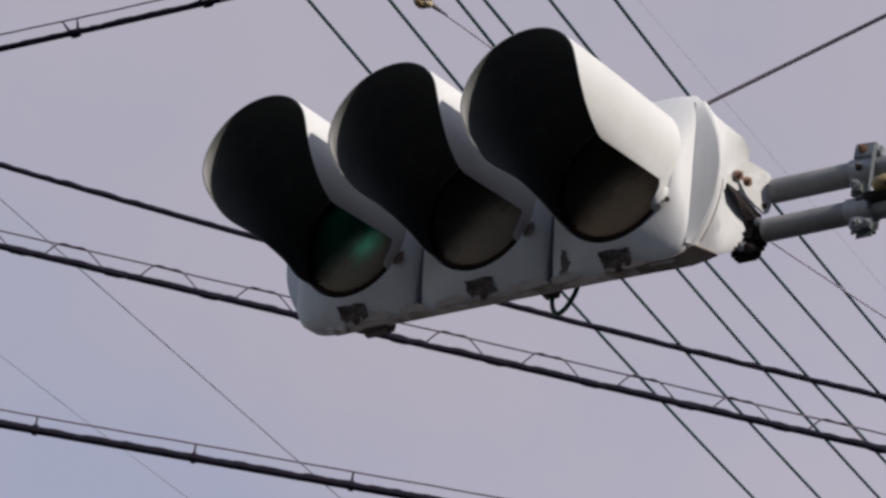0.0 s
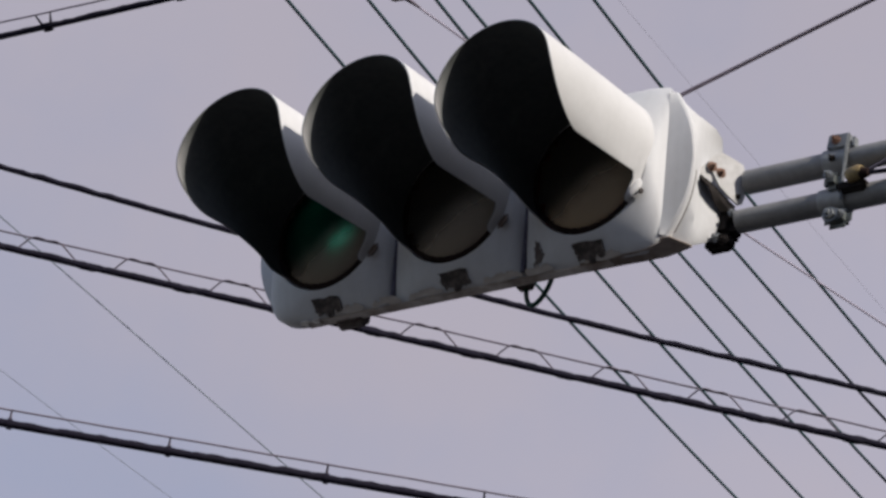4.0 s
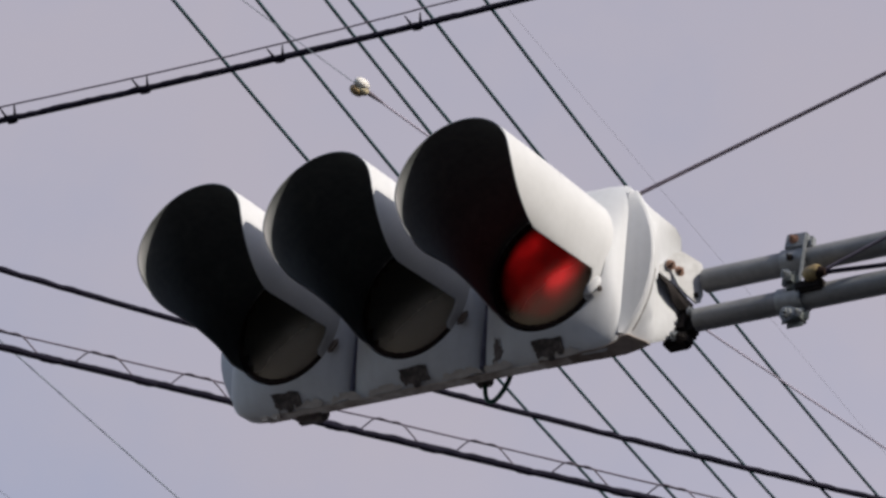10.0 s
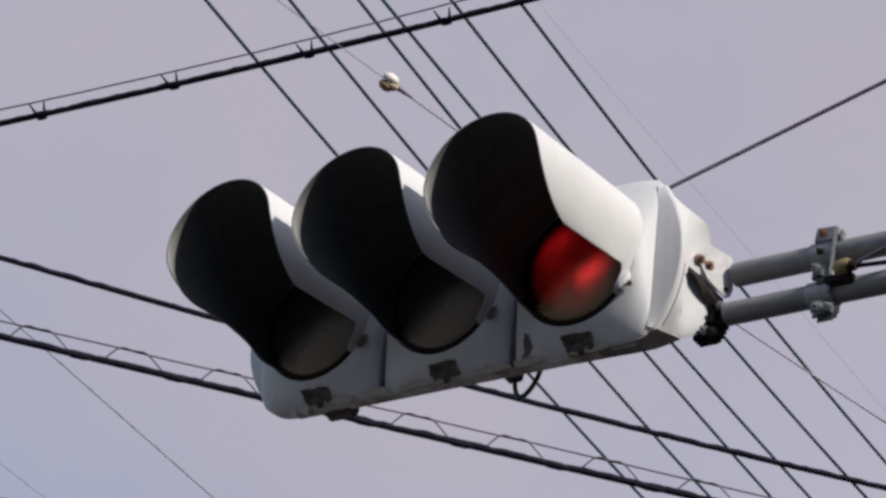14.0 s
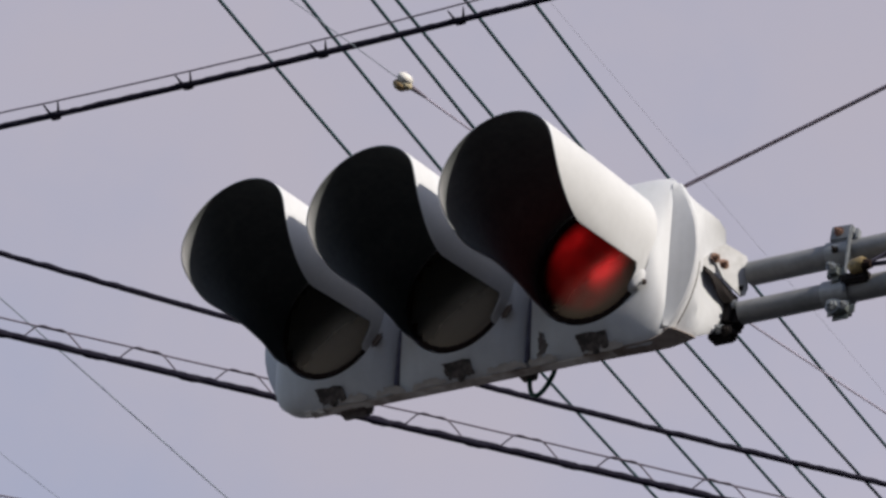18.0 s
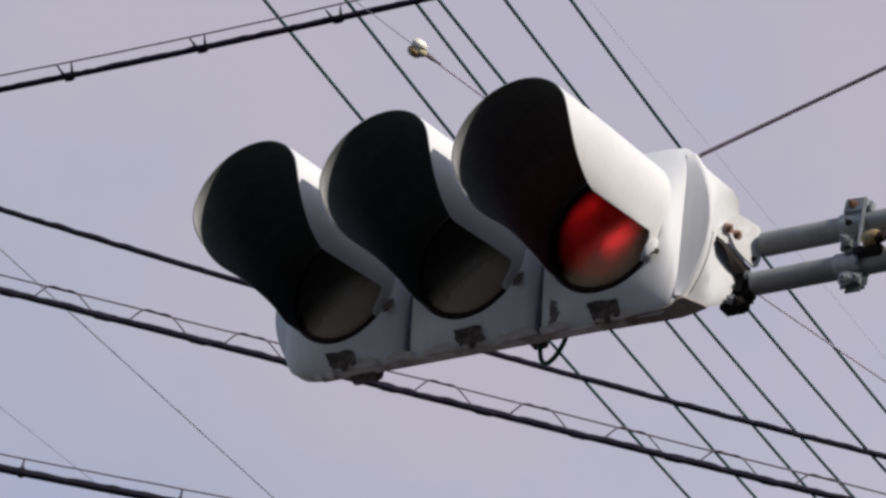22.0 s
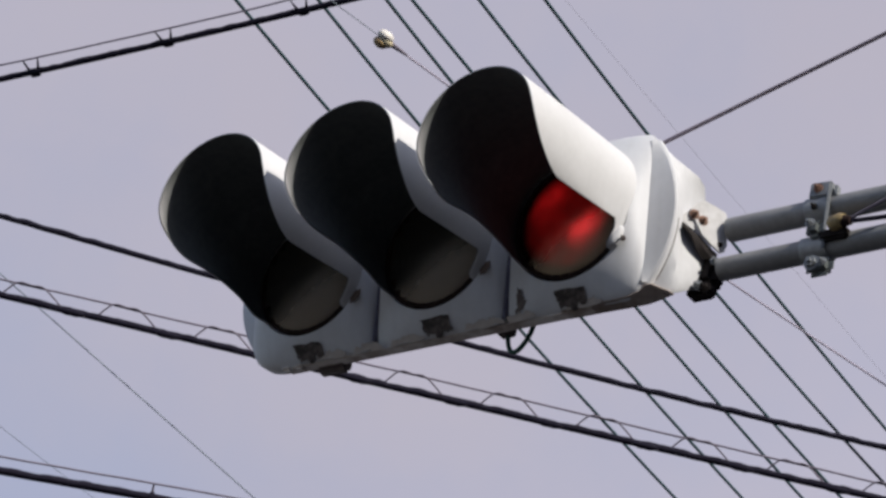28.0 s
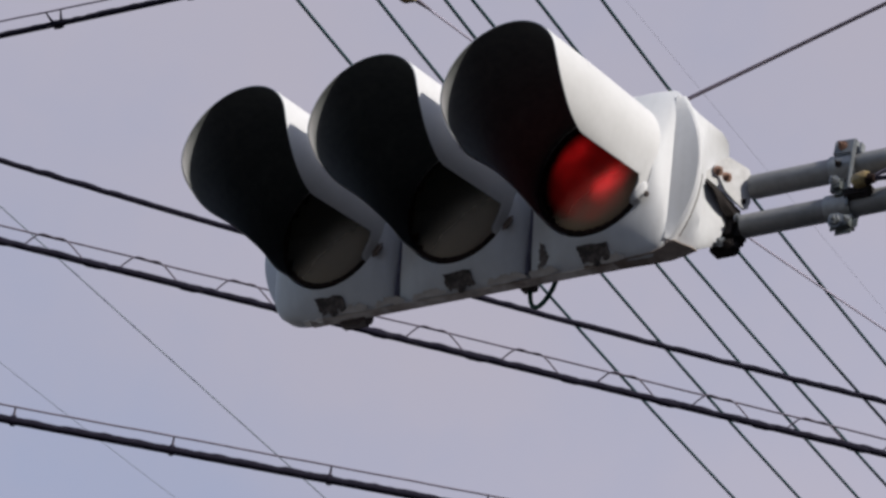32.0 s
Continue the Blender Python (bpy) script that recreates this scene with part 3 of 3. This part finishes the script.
SLATS = []
FLARE, SKIRT = (0.019, 0.016, 0.026), (0.010, 0.006, 0.004)
for n in range(3):
    cx = (n - 1) * PITCH
    here = pose(cx, 0, 0)
    door = part("door", door_mesh(0.012 * (n == 0), 0.012 * (n == 2), n - 1), WHITE, signal, "white moulded door round the lens", at=LEAN @ here)
    part("lens", lens_bm.copy(), BRIGHT_LENS if n == 2 else LENS, door, "round moulded lens with visor shade painted in")
    # bowl added to swallow glow from the slats' back faces
    part("lamp_bowl", bar(((0, -0.022, 0), (0, 0.02, 0), (0, 0.05, 0), (0, 0.052, 0)), [0.1625, 0.160, 0.12, 0.02], 40, False), DULL, door, "added dull bowl that blocks stray glow behind the lens")
    ring = bmesh.new()
    sweep(ring, [(0.160 * math.cos(a), -0.033, 0.160 * math.sin(a)) for a in (2 * math.pi * k / 72 for k in range(73))], 0.0070, 8)
    part("lens_gasket", ring, GASKET, door)
    # the torn label under the lens, on the door's rounded lower edge
    label = part("label_plate", patch([(-0.052, 0.032), (0.048, 0.030), (0.055, -0.020), (0.034, -0.024), (0.024, -0.016), (0.012, -0.036), (-0.004, -0.038), (-0.014, -0.020), (-0.036, -0.026), (-0.046, -0.008)], 0.0025, n + 3), PLATE, door,
                 "rust-brown torn label plate", smooth=False)
    label.matrix_basis = pose(0.008, -0.0145, -0.2135, 35) @ Matrix.Diagonal((0.84, 1, 0.80, 1))
    visor = part("visor", thick(visor_sheet(0.0, FLARE[n], SKIRT[n], 0.042), 0.002), VISOR_WHITE, signal, "long white visor with a black inside", at=here @ pose(0, 0, 0, 0, (-0.5, -0.8, -1.8)[n]))
    part("visor_lining", visor_sheet(0.0045, FLARE[n], SKIRT[n], 0.0), BLACK, visor, "matt black lining")
    if n < 2:
        # brown block stands in for the shadow at the fixing tab
        part("tab_shade_block", block((0.015, 0.020, 0.044), (0.164, -0.034, -0.098), 0.007, pose(0, 0, 0, 0, 34)), GRIME_SHADE, visor, "brown block in place of the tab shadow")
    else:
        lobe = bmesh.new()
        bmesh.ops.create_uvsphere(lobe, u_segments=28, v_segments=16, radius=1.0)
        bmesh.ops.transform(lobe, matrix=pose(0.1490, -0.040, -0.091, 0, 24, 18) @ Matrix.Diagonal((0.0150, 0.010, 0.029, 1)), verts=lobe.verts)
        part("visor_tab", lobe, VISOR_WHITE, visor, "rounded white fixing tab")
        part("tab_bolt", bolt((0.1625, -0.0305, -0.0985), (0.35, -1, -0.2), 0.0050, 0.003), FLAKE, visor)
    SLATS.append(lamp_slats(cx, GLOWS[n]))
lens_bm.free()
TALL = [(-0.006, 0.036), (0.006, 0.026), (0.010, 0.006), (0.024, -0.004), (0.028, -0.026), (0.004, -0.020), (-0.022, -0.028), (-0.014, -0.004)]
part("bare_patch", patch(TALL, 0.002, 20), FLAKE, signal, "grey-brown flake of bare metal", smooth=False, at=LEAN @ pose(0.268, -0.0155, -0.194, 30))
# water stains that creep up from the lower edge
WASH = [(-0.060, -0.010), (-0.052, 0.006), (-0.028, 0.004), (-0.010, 0.012), (0.014, 0.007), (0.030, 0.011), (0.058, 0.001), (0.062, -0.010)]
for n, (x, wide) in enumerate(((-0.335, 0.8), (-0.215, 0.75), (-0.09, 0.9), (0.150, 1.0), (0.262, 0.7), (0.452, 0.9))):
    part("stain", patch([(px * wide, pz) for px, pz in WASH], 0.0012, 40 + n), STAIN, signal, "tan water stain on the lower edge", smooth=False, at=LEAN @ pose(x, -0.0045, -0.2275, 38))

# under the housing: the drain block, its lugs and the cable loop
part("drain_block", block((0.100, 0.040, 0.046), (-0.362, 0.052, -0.231), 0.012), FLAKE, signal, "brown weathered drain block", at=LEAN)
for x in (-0.487, -0.446):
    part("lug", block((0.034, 0.028, 0.018), (x, 0.014, -0.2360), 0.007), DIRTY, signal, at=LEAN)
curl = [(0.170, 0.10, -0.196), (0.172, 0.10, -0.218), (0.176, 0.10, -0.242), (0.182, 0.10, -0.260), (0.190, 0.10, -0.272), (0.200, 0.10, -0.277), (0.211, 0.10, -0.274), (0.222, 0.10, -0.264), (0.233, 0.10, -0.248), (0.243, 0.10, -0.226), (0.250, 0.10, -0.196)]
part("cable_loop", bar(curl, 0.0064, 10), LOOP, signal, "short loop of dark green cable")
part("cable_gland", block((0.046, 0.030, 0.026), (0.168, 0.1, -0.210), 0.006), PLATE, signal)

# ---- the arm: two pipes, the end bracket and a clamp ----
arm = new("signal_mast")
arm.matrix_basis = SIGNAL
tagged(arm, "galvanised steel mast with two outreach pipes that carry the signal", "signal mast")
BACK = pose(-0.029, 0.045, 0.0345)
for z, start, r in ((-0.022, 0.786, 0.0312), (-0.137, 0.776, 0.0302)):
    part("pipe", bar(((start, 0.12, z), (2.80, 0.12, z)), r, 24), PIPE, arm, at=BACK)


def plate(outline_points, y, depth):
    bm = bmesh.new()
    bm.faces.new([bm.verts.new((x, y, z)) for x, z in outline_points])
    thick(bm, depth)
    return bm


SWING = radians(60)


def swung(x, z, out=0.0):
    """A point of the end bracket, which lies back along the housing's end; out: how far it stands off the plate."""
    reach = (x - 0.652) * 0.90
    px, py = 0.688 + reach * math.cos(SWING), 0.042 + reach * math.sin(SWING)
    rise = 0.615 * (0.77 * (py - 0.084) - 0.64 * (px - x))
    return Vector((px - 0.0082 + out * math.sin(SWING), py + 0.0099 - out * math.cos(SWING), z + rise + 0.0077))


face = bmesh.new()
PLATE_EDGE = [(0.676, 0.042), (0.692, 0.056), (0.718, 0.059), (0.754, 0.033), (0.786, 0.008), (0.794, -0.014), (0.799, -0.060), (0.803, -0.094), (0.797, -0.107), (0.785, -0.110), (0.753, -0.078), (0.723, -0.044), (0.703, -0.008)]
face.faces.new([face.verts.new(swung(x, z)) for x, z in PLATE_EDGE])
bracket = part("end_bracket", thick(face, 0.006), BRACKET, arm, "white end bracket with rusty bolts")
FACING = Vector((math.sin(SWING), -math.cos(SWING), 0))
for x, z in ((0.691, 0.023), (0.720, -0.002)):
    part("bracket_bolt", bolt(swung(x, z, 0.004), FACING, 0.0092, 0.005), RUST, bracket)
part("bracket_bolt", bolt(swung(0.781, -0.086, 0.004), FACING, 0.005, 0.003), DARK_STEEL_SHADE, bracket)
rib = [swung(x, z, 0.005) for x, z in PLATE_EDGE[8:13]]
part("bracket_lip", bar(rib, 0.0030, 8), BRACKET, bracket)
spur = bmesh.new()
spur.faces.new([spur.verts.new(swung(x, z, -0.001)) for x, z in ((0.650, 0.030), (0.676, 0.040), (0.707, -0.016), (0.697, -0.021), (0.676, -0.002), (0.658, 0.014))])
part("bracket_spur", thick(spur, 0.005), BRACKET, bracket)
# the bracket's dark return flange and the jaw that grips the lower pipe
flange = bmesh.new()
edge = [swung(x, z, -0.004) for x, z in ((0.660, 0.012), (0.694, -0.019), (0.723, -0.045), (0.753, -0.080), (0.785, -0.112))]
foot = [Vector(q) for q in ((0.696, 0.044, -0.034), (0.708, 0.066, -0.047), (0.710, 0.084, -0.062), (0.708, 0.102, -0.076), (0.710, 0.128, -0.088))]
loft(flange, [edge, [a.lerp(b, 0.5) + Vector((0.007, 0, -0.006)) for a, b in zip(edge, foot)], foot], wrap=False)
# the flange's dark colour also holds the bracket's shadow
part("return_flange", thick(flange, 0.004), DARK_STEEL_SHADE, arm, "dark return flange with the bracket shade painted in")
GRIP = pose(-0.050, 0.060, 0.048)
jaw = part("pipe_jaw", block((0.050, 0.066, 0.092), (0.764, 0.116, -0.148), 0.016), DARK_STEEL_SHADE, arm, "dark cast jaw on the lower pipe", at=GRIP)
part("jaw_foot", block((0.074, 0.046, 0.036), (0.749, 0.105, -0.208), 0.011), DARK_STEEL_SHADE, jaw)
part("jaw_cheek", block((0.020, 0.020, 0.060), (0.738, 0.092, -0.178), 0.008, pose(0, 0, 0, 0, 14)), DARK_STEEL_SHADE, jaw)
part("jaw_bolt", bolt((0.752, 0.081, -0.203), (0, -1, -0.1), 0.009, 0.006), STEEL, jaw)
part("jaw_bolt", bolt((0.773, 0.081, -0.212), (0, -1, -0.1), 0.010, 0.008), DARK_STEEL_SHADE, jaw)
part("jaw_bolt", bolt((0.786, 0.086, -0.135), (0.4, -1, 0), 0.007, 0.006), STEEL, jaw)

clamp = part("pipe_clamp", block((0.008, 0.010, 0.165), (1.083, 0.083, -0.080), 0.003), STEEL, arm, "galvanised clamp joining the two pipes", at=BACK)
for z in (-0.02, -0.137):
    part("strap", sweep(bmesh.new(), ((1.012, 0.12, z), (1.084, 0.12, z)), 0.0345, 28), SLEEVE, clamp)
part("clamp_ear", block((0.060, 0.030, 0.044), (1.056, 0.098, 0.018), 0.004, pose(0, 0, 0, 0, 4)), STEEL, clamp)
part("ear_bolt", bolt((1.052, 0.082, 0.020), (0, -1, 0), 0.0085, 0.006), RUST, clamp)
part("ear_pin", block((0.007, 0.02, 0.030), (1.097, 0.10, 0.012), 0.002), STEEL, clamp)
part("strap_bolt", bolt((1.044, 0.087, -0.030), (0, -1, 0), 0.006, 0.005), DARK_STEEL_SHADE, clamp)
part("middle_block", block((0.048, 0.040, 0.048), (1.058, 0.085, -0.104), 0.014), CAST, clamp)
part("middle_bolt", bolt((1.052, 0.065, -0.094), (0, -1, 0), 0.009, 0.006), STEEL, clamp)
part("lower_ear", block((0.074, 0.034, 0.052), (1.074, 0.098, -0.207), 0.016), CAST, clamp)
part("lower_bolt", bolt((1.060, 0.081, -0.202), (0, -1, 0), 0.014, 0.010), STEEL, clamp)
part("lower_bolt", bolt((1.090, 0.081, -0.204), (0, -1, 0), 0.008, 0.006), STEEL, clamp)
cap = part("cable_grip", bar(((1.104, 0.070, -0.108), (1.112, 0.069, -0.107), (1.140, 0.065, -0.105), (1.149, 0.064, -0.104)), [0.014, 0.0195, 0.0195, 0.014], 18), BRASS, arm, "yellowed ribbed cable grip", at=BACK)
part("grip_collar", bar(((1.142, 0.066, -0.108), (1.166, 0.064, -0.112)), [0.017, 0.010], 14), GASKET, cap)
part("grip_base", block((0.075, 0.03, 0.03), (1.112, 0.088, -0.128), 0.006), DARK_STEEL_SHADE, cap)
part("tie_wire", bar(((1.155, 0.064, -0.108), (1.33, 0.072, -0.035), (1.6, 0.085, 0.075)), 0.0045, 8), STRAND, cap)
part("tail_cable", bar(((1.155, 0.064, -0.112), (1.21, 0.08, -0.106), (1.30, 0.10, -0.100), (1.6, 0.12, -0.100)), 0.006, 8), CABLE, cap)

shaft = part("shaft", bar(((2.8, 0.12, -5.9942), (2.8, 0.12, 1.6)), 0.085, 24), PIPE, arm)
part("shaft_cap", bar(((2.8, 0.12, 1.6), (2.8, 0.12, 1.63)), 0.09, 24), PIPE, shaft)

stay = part("stay_wire", bar([SIGNAL @ Vector(p) for p in ((0.26, 0.12, 0.206), (0.562, 0.12, 0.307), (1.14, 0.12, 0.478), (2.8, 0.12, 0.975))], 0.0058, 10), BROWN)
tagged(stay, "brown sheathed stay wire from the pole to the signal", "stay wire")


# ---- overhead lines ----
def along(a, b, sag, s):
    """A point of a hanging line that passes a and b, a share s of the way."""
    p = Vector(a).lerp(Vector(b), s)
    p.z -= 4 * sag * s * (1 - s)
    return p


def hang(a, b, sag, reach=13.0, step=0.35):
    length = (Vector(b) - Vector(a)).length
    n = int((2 * reach + length) / step)
    return [along(a, b, sag, (-reach + (2 * reach + length) * k / n) / length) for k in range(n + 1)]


def lumpy(points, radius):
    """A sheathed cable, never quite round or straight."""
    soft = [0.35 * noise.noise(p * 11.0) + 0.8 * noise.noise(p * 27.0) for p in points]
    return bar([p + Vector((0, 0, 0.0038 * w)) for p, w in zip(points, soft)], [radius * (1 + 0.20 * w) for w in soft], 10)


def line(name, a, b, sag, radius, material, label, category="overhead wire", group="", reach=13.0):
    ob = part(name, lumpy(hang(a, b, sag, reach, 0.018), radius) if material is CABLE else bar(hang(a, b, sag, reach), radius, 8), material)
    return tagged(ob, label, category, group)


for a, b, sag in (((-1.329, 11.263, 9.79), (1.134, 14.857, 9.752), 0.034), ((-0.978, 11.248, 9.867), (1.466, 14.805, 9.815), 0.039),
                  ((-0.68, 11.229, 9.916), (1.782, 14.749, 9.848), 0.039), ((-0.572, 11.221, 9.927), (1.996, 14.708, 9.850), 0.034),
                  ((-0.284, 11.196, 9.982), (2.179, 14.624, 9.954), 0.0470), ((-0.001, 11.167, 10.03), (2.324, 14.537, 10.066), 0.0343)):
    line("overhead_wire", a, b, sag, 0.0080, WIRE, "taut dark green-black insulated overhead wire", group="parallel overhead wires")
line("stout_cable", (-1.654, 9.34, 7.162), (1.426, 9.476, 7.000), 0.0255, 0.0105, CABLE, "single black sheathed overhead cable", "overhead cable")
line("thin_wire", (-2.206, 12.83, 9.06), (-0.419, 13.464, 8.203), 0.0, 0.0034, FAINT, "thin grey overhead wire", group="thin wires", reach=18.5)
line("thin_wire", (-2.07, 13.187, 8.451), (-1.11, 13.491, 8.069), 0.004, 0.0015, FAINT, "very thin pale overhead wire", group="thin wires", reach=18.5)
line("thin_wire", (0.087, 12.745, 11.224), (2.416, 15.249, 10.793), 0.002, 0.0007, PALE, "very thin pale overhead wire", group="thin wires")


def cable_run(a, b, sag, ma, mb, msag, radius, label):
    run = new("aerial_cable")
    tagged(run, label, "overhead cable")
    part("cable", lumpy(hang(a, b, sag, 13.0, 0.018), radius), CABLE, run)
    wire = [p + Vector((0, 0, 0.0026 * noise.noise(p * 6.0))) for p in hang(ma, mb, msag, 13.0, 0.05)]
    part("messenger", bar(wire, 0.0036, 8), STRAND, run, "thin steel messenger strand")
    return run


RUN_A = ((-1.96, 10.984, 8.726), (0.184, 10.122, 9.273), 0.0121, (-1.968, 10.935, 8.76), (-0.051, 10.136, 9.234), 0.0191)
RUN_C = ((-1.678, 9.907, 7.173), (1.522, 9.986, 7.083), 0.0045, (-1.677, 9.89, 7.224), (1.522, 9.959, 7.128), 0.0)
RUN_D = ((-1.545, 10.223, 6.645), (-0.041, 10.303, 6.711), 0.0, (-1.555, 10.2, 6.688), (0.183, 10.278, 6.758), 0.0)
run_a = cable_run(*RUN_A, 0.0132, "black telephone cable clipped below a messenger strand")
run_c = cable_run(*RUN_C, 0.0135, "black cable lashed in spirals to a messenger strand")
run_d = cable_run(*RUN_D, 0.0155, "stout black cable clipped below a messenger strand")

# forked hangers on the first run
for k in range(-3, 9):
    s = 0.088 + 0.2397 * k
    p, way = along(*RUN_A[:3], s), (Vector(RUN_A[1]) - Vector(RUN_A[0])).normalized()
    up = (along(*RUN_A[3:], s * 1.117) - p)
    up = (up - way * up.dot(way)).normalized()
    fork = part("hanger", sweep(bmesh.new(), (p - up * 0.017 - way * 0.020, p - up * 0.020, p - up * 0.017 + way * 0.020), 0.0055, 8), CABLE, run_a)
    for side in (-1, 1):
        part("prong", bar((p + way * side * 0.008 - up * 0.014, p + way * side * 0.022 + up * 0.022, p + way * side * 0.032 + up * 0.058), [0.0062, 0.0052, 0.0024], 8), CABLE, fork)

# spiral hangers on the second
for k in range(-4, 14):
    s = 0.052 + 0.1075 * k
    low = [along(*RUN_C[:3], s + d) for d in (-0.012, 0.0, 0.071, 0.082)]
    top = [along(*RUN_C[3:], s + d) for d in (0.016, 0.032, 0.047)]
    drop, rise = Vector((0, -0.006, -0.010)), Vector((0, -0.008, -0.002))
    loop = [low[0] + drop, low[1] - drop * 0.3, top[0] + rise * 0.6, top[1] + rise, top[2] + rise * 0.5, low[2] - drop * 0.3, low[3] + drop]
    smooth = []
    for n in range(len(loop) - 1):
        a, b2, c, d2 = loop[max(n - 1, 0)], loop[n], loop[n + 1], loop[min(n + 2, len(loop) - 1)]
        for q in range(4):
            u = q / 4
            smooth.append(0.5 * ((2 * b2) + (c - a) * u + (2 * a - 5 * b2 + 4 * c - d2) * u * u + (3 * b2 - a - 3 * c + d2) * u ** 3))
    smooth.append(loop[-1])
    hanger = part("spiral_hanger", bar(smooth, 0.003, 7), STRAND, run_c)
    wrap = [along(*RUN_C[:3], s - 0.040 + 0.028 * q / 6) + Vector((0, -0.004, -0.005)) for q in range(7)]
    part("binding", bar(wrap, [0.008, 0.0125, 0.0145, 0.0135, 0.0145, 0.012, 0.008], 10), CABLE, hanger)

# clips on the third
for k in range(-2, 6):
    s = 0.083 + 0.375 * k
    p, way = along(*RUN_D[:3], s), (Vector(RUN_D[1]) - Vector(RUN_D[0])).normalized()
    q = along(*RUN_D[3:], (s * 1.504 + 0.01) / 1.74)
    clip = part("clip", bar((p - way * 0.009, p + way * 0.009), 0.0205, 12), CABLE, run_d)
    part("clip_link", bar((p, q + Vector((0, 0, 0.004))), [0.006, 0.003], 8), STRAND, clip)

# the strand with its strain insulator
STRUNG = ((-0.919, 9.629, 8.670), (1.765, 11.035, 8.182), 0.031)
strand = new("insulated_strand")
tagged(strand, "thin grey strand with a small porcelain strain insulator", "overhead wire")
way = (Vector(STRUNG[1]) - Vector(STRUNG[0])).normalized()
knob = along(*STRUNG, 0.200)
line_points = hang(*STRUNG)
ahead = [p for p in line_points if (p - knob).dot(way) > 0.05]
behind = [p for p in line_points if (p - knob).dot(way) < -0.05]
part("strand_far", bar(behind + [knob - way * 0.02], 0.0018, 8), FAINT, strand, "thin pale grey strand")
part("strand_near", bar([knob + way * 0.02] + ahead, 0.0037, 8), MAUVE, strand, "grey strand")
across = way.cross((knob - Vector((0, 0, 1.6))).normalized()).normalized()
across = across if across.z > 0 else -across


def egg(centre, wide, high):
    """A flattened porcelain bell, its short axis across the strand."""
    bm = bmesh.new()
    bmesh.ops.create_uvsphere(bm, u_segments=24, v_segments=14, radius=1.0)
    turn = Vector((0, 0, 1)).rotation_difference(across).to_matrix().to_4x4()
    bmesh.ops.transform(bm, matrix=Matrix.Translation(centre) @ turn @ Matrix.Diagonal((wide, wide, high, 1)), verts=bm.verts)
    return bm


body = part("insulator", egg(knob + across * 0.013, 0.033, 0.022), PORCELAIN, strand, "white porcelain strain insulator")
part("insulator_waist", egg(knob - across * 0.004 + way * 0.010, 0.032, 0.022), BEIGE, body, "beige waist")
part("insulator_foot", egg(knob - across * 0.018 - way * 0.003, 0.030, 0.021), OCHRE, body, "ochre lower half")
part("grip", bar((knob + way * 0.025, knob + way * 0.07, knob + way * 0.11), [0.012, 0.008, 0.0045], 10), STRAND, body)


def motions():
    for n, slats in enumerate(SLATS):
        on, off = ((-1.0, 6.50), (6.50, 9.40), (9.50, 40.0))[n]
        for ob, x in slats:
            def turned(angle):
                return LEAN @ pose(x, -0.037, 0, 0, 0, angle)
            rows = [(0.0, turned(0 if on < 0 else -180))]
            if on > 0:
                rows += [(on + k / 30, turned(-180 + 60 * k)) for k in range(4)]
            if off < 32:
                rows += [(off + k / 30, turned(60 * k)) for k in range(4)]
            rows.append((32.0, turned(0 if off > 32 else 180)))
            walk(ob, rows)


motions()
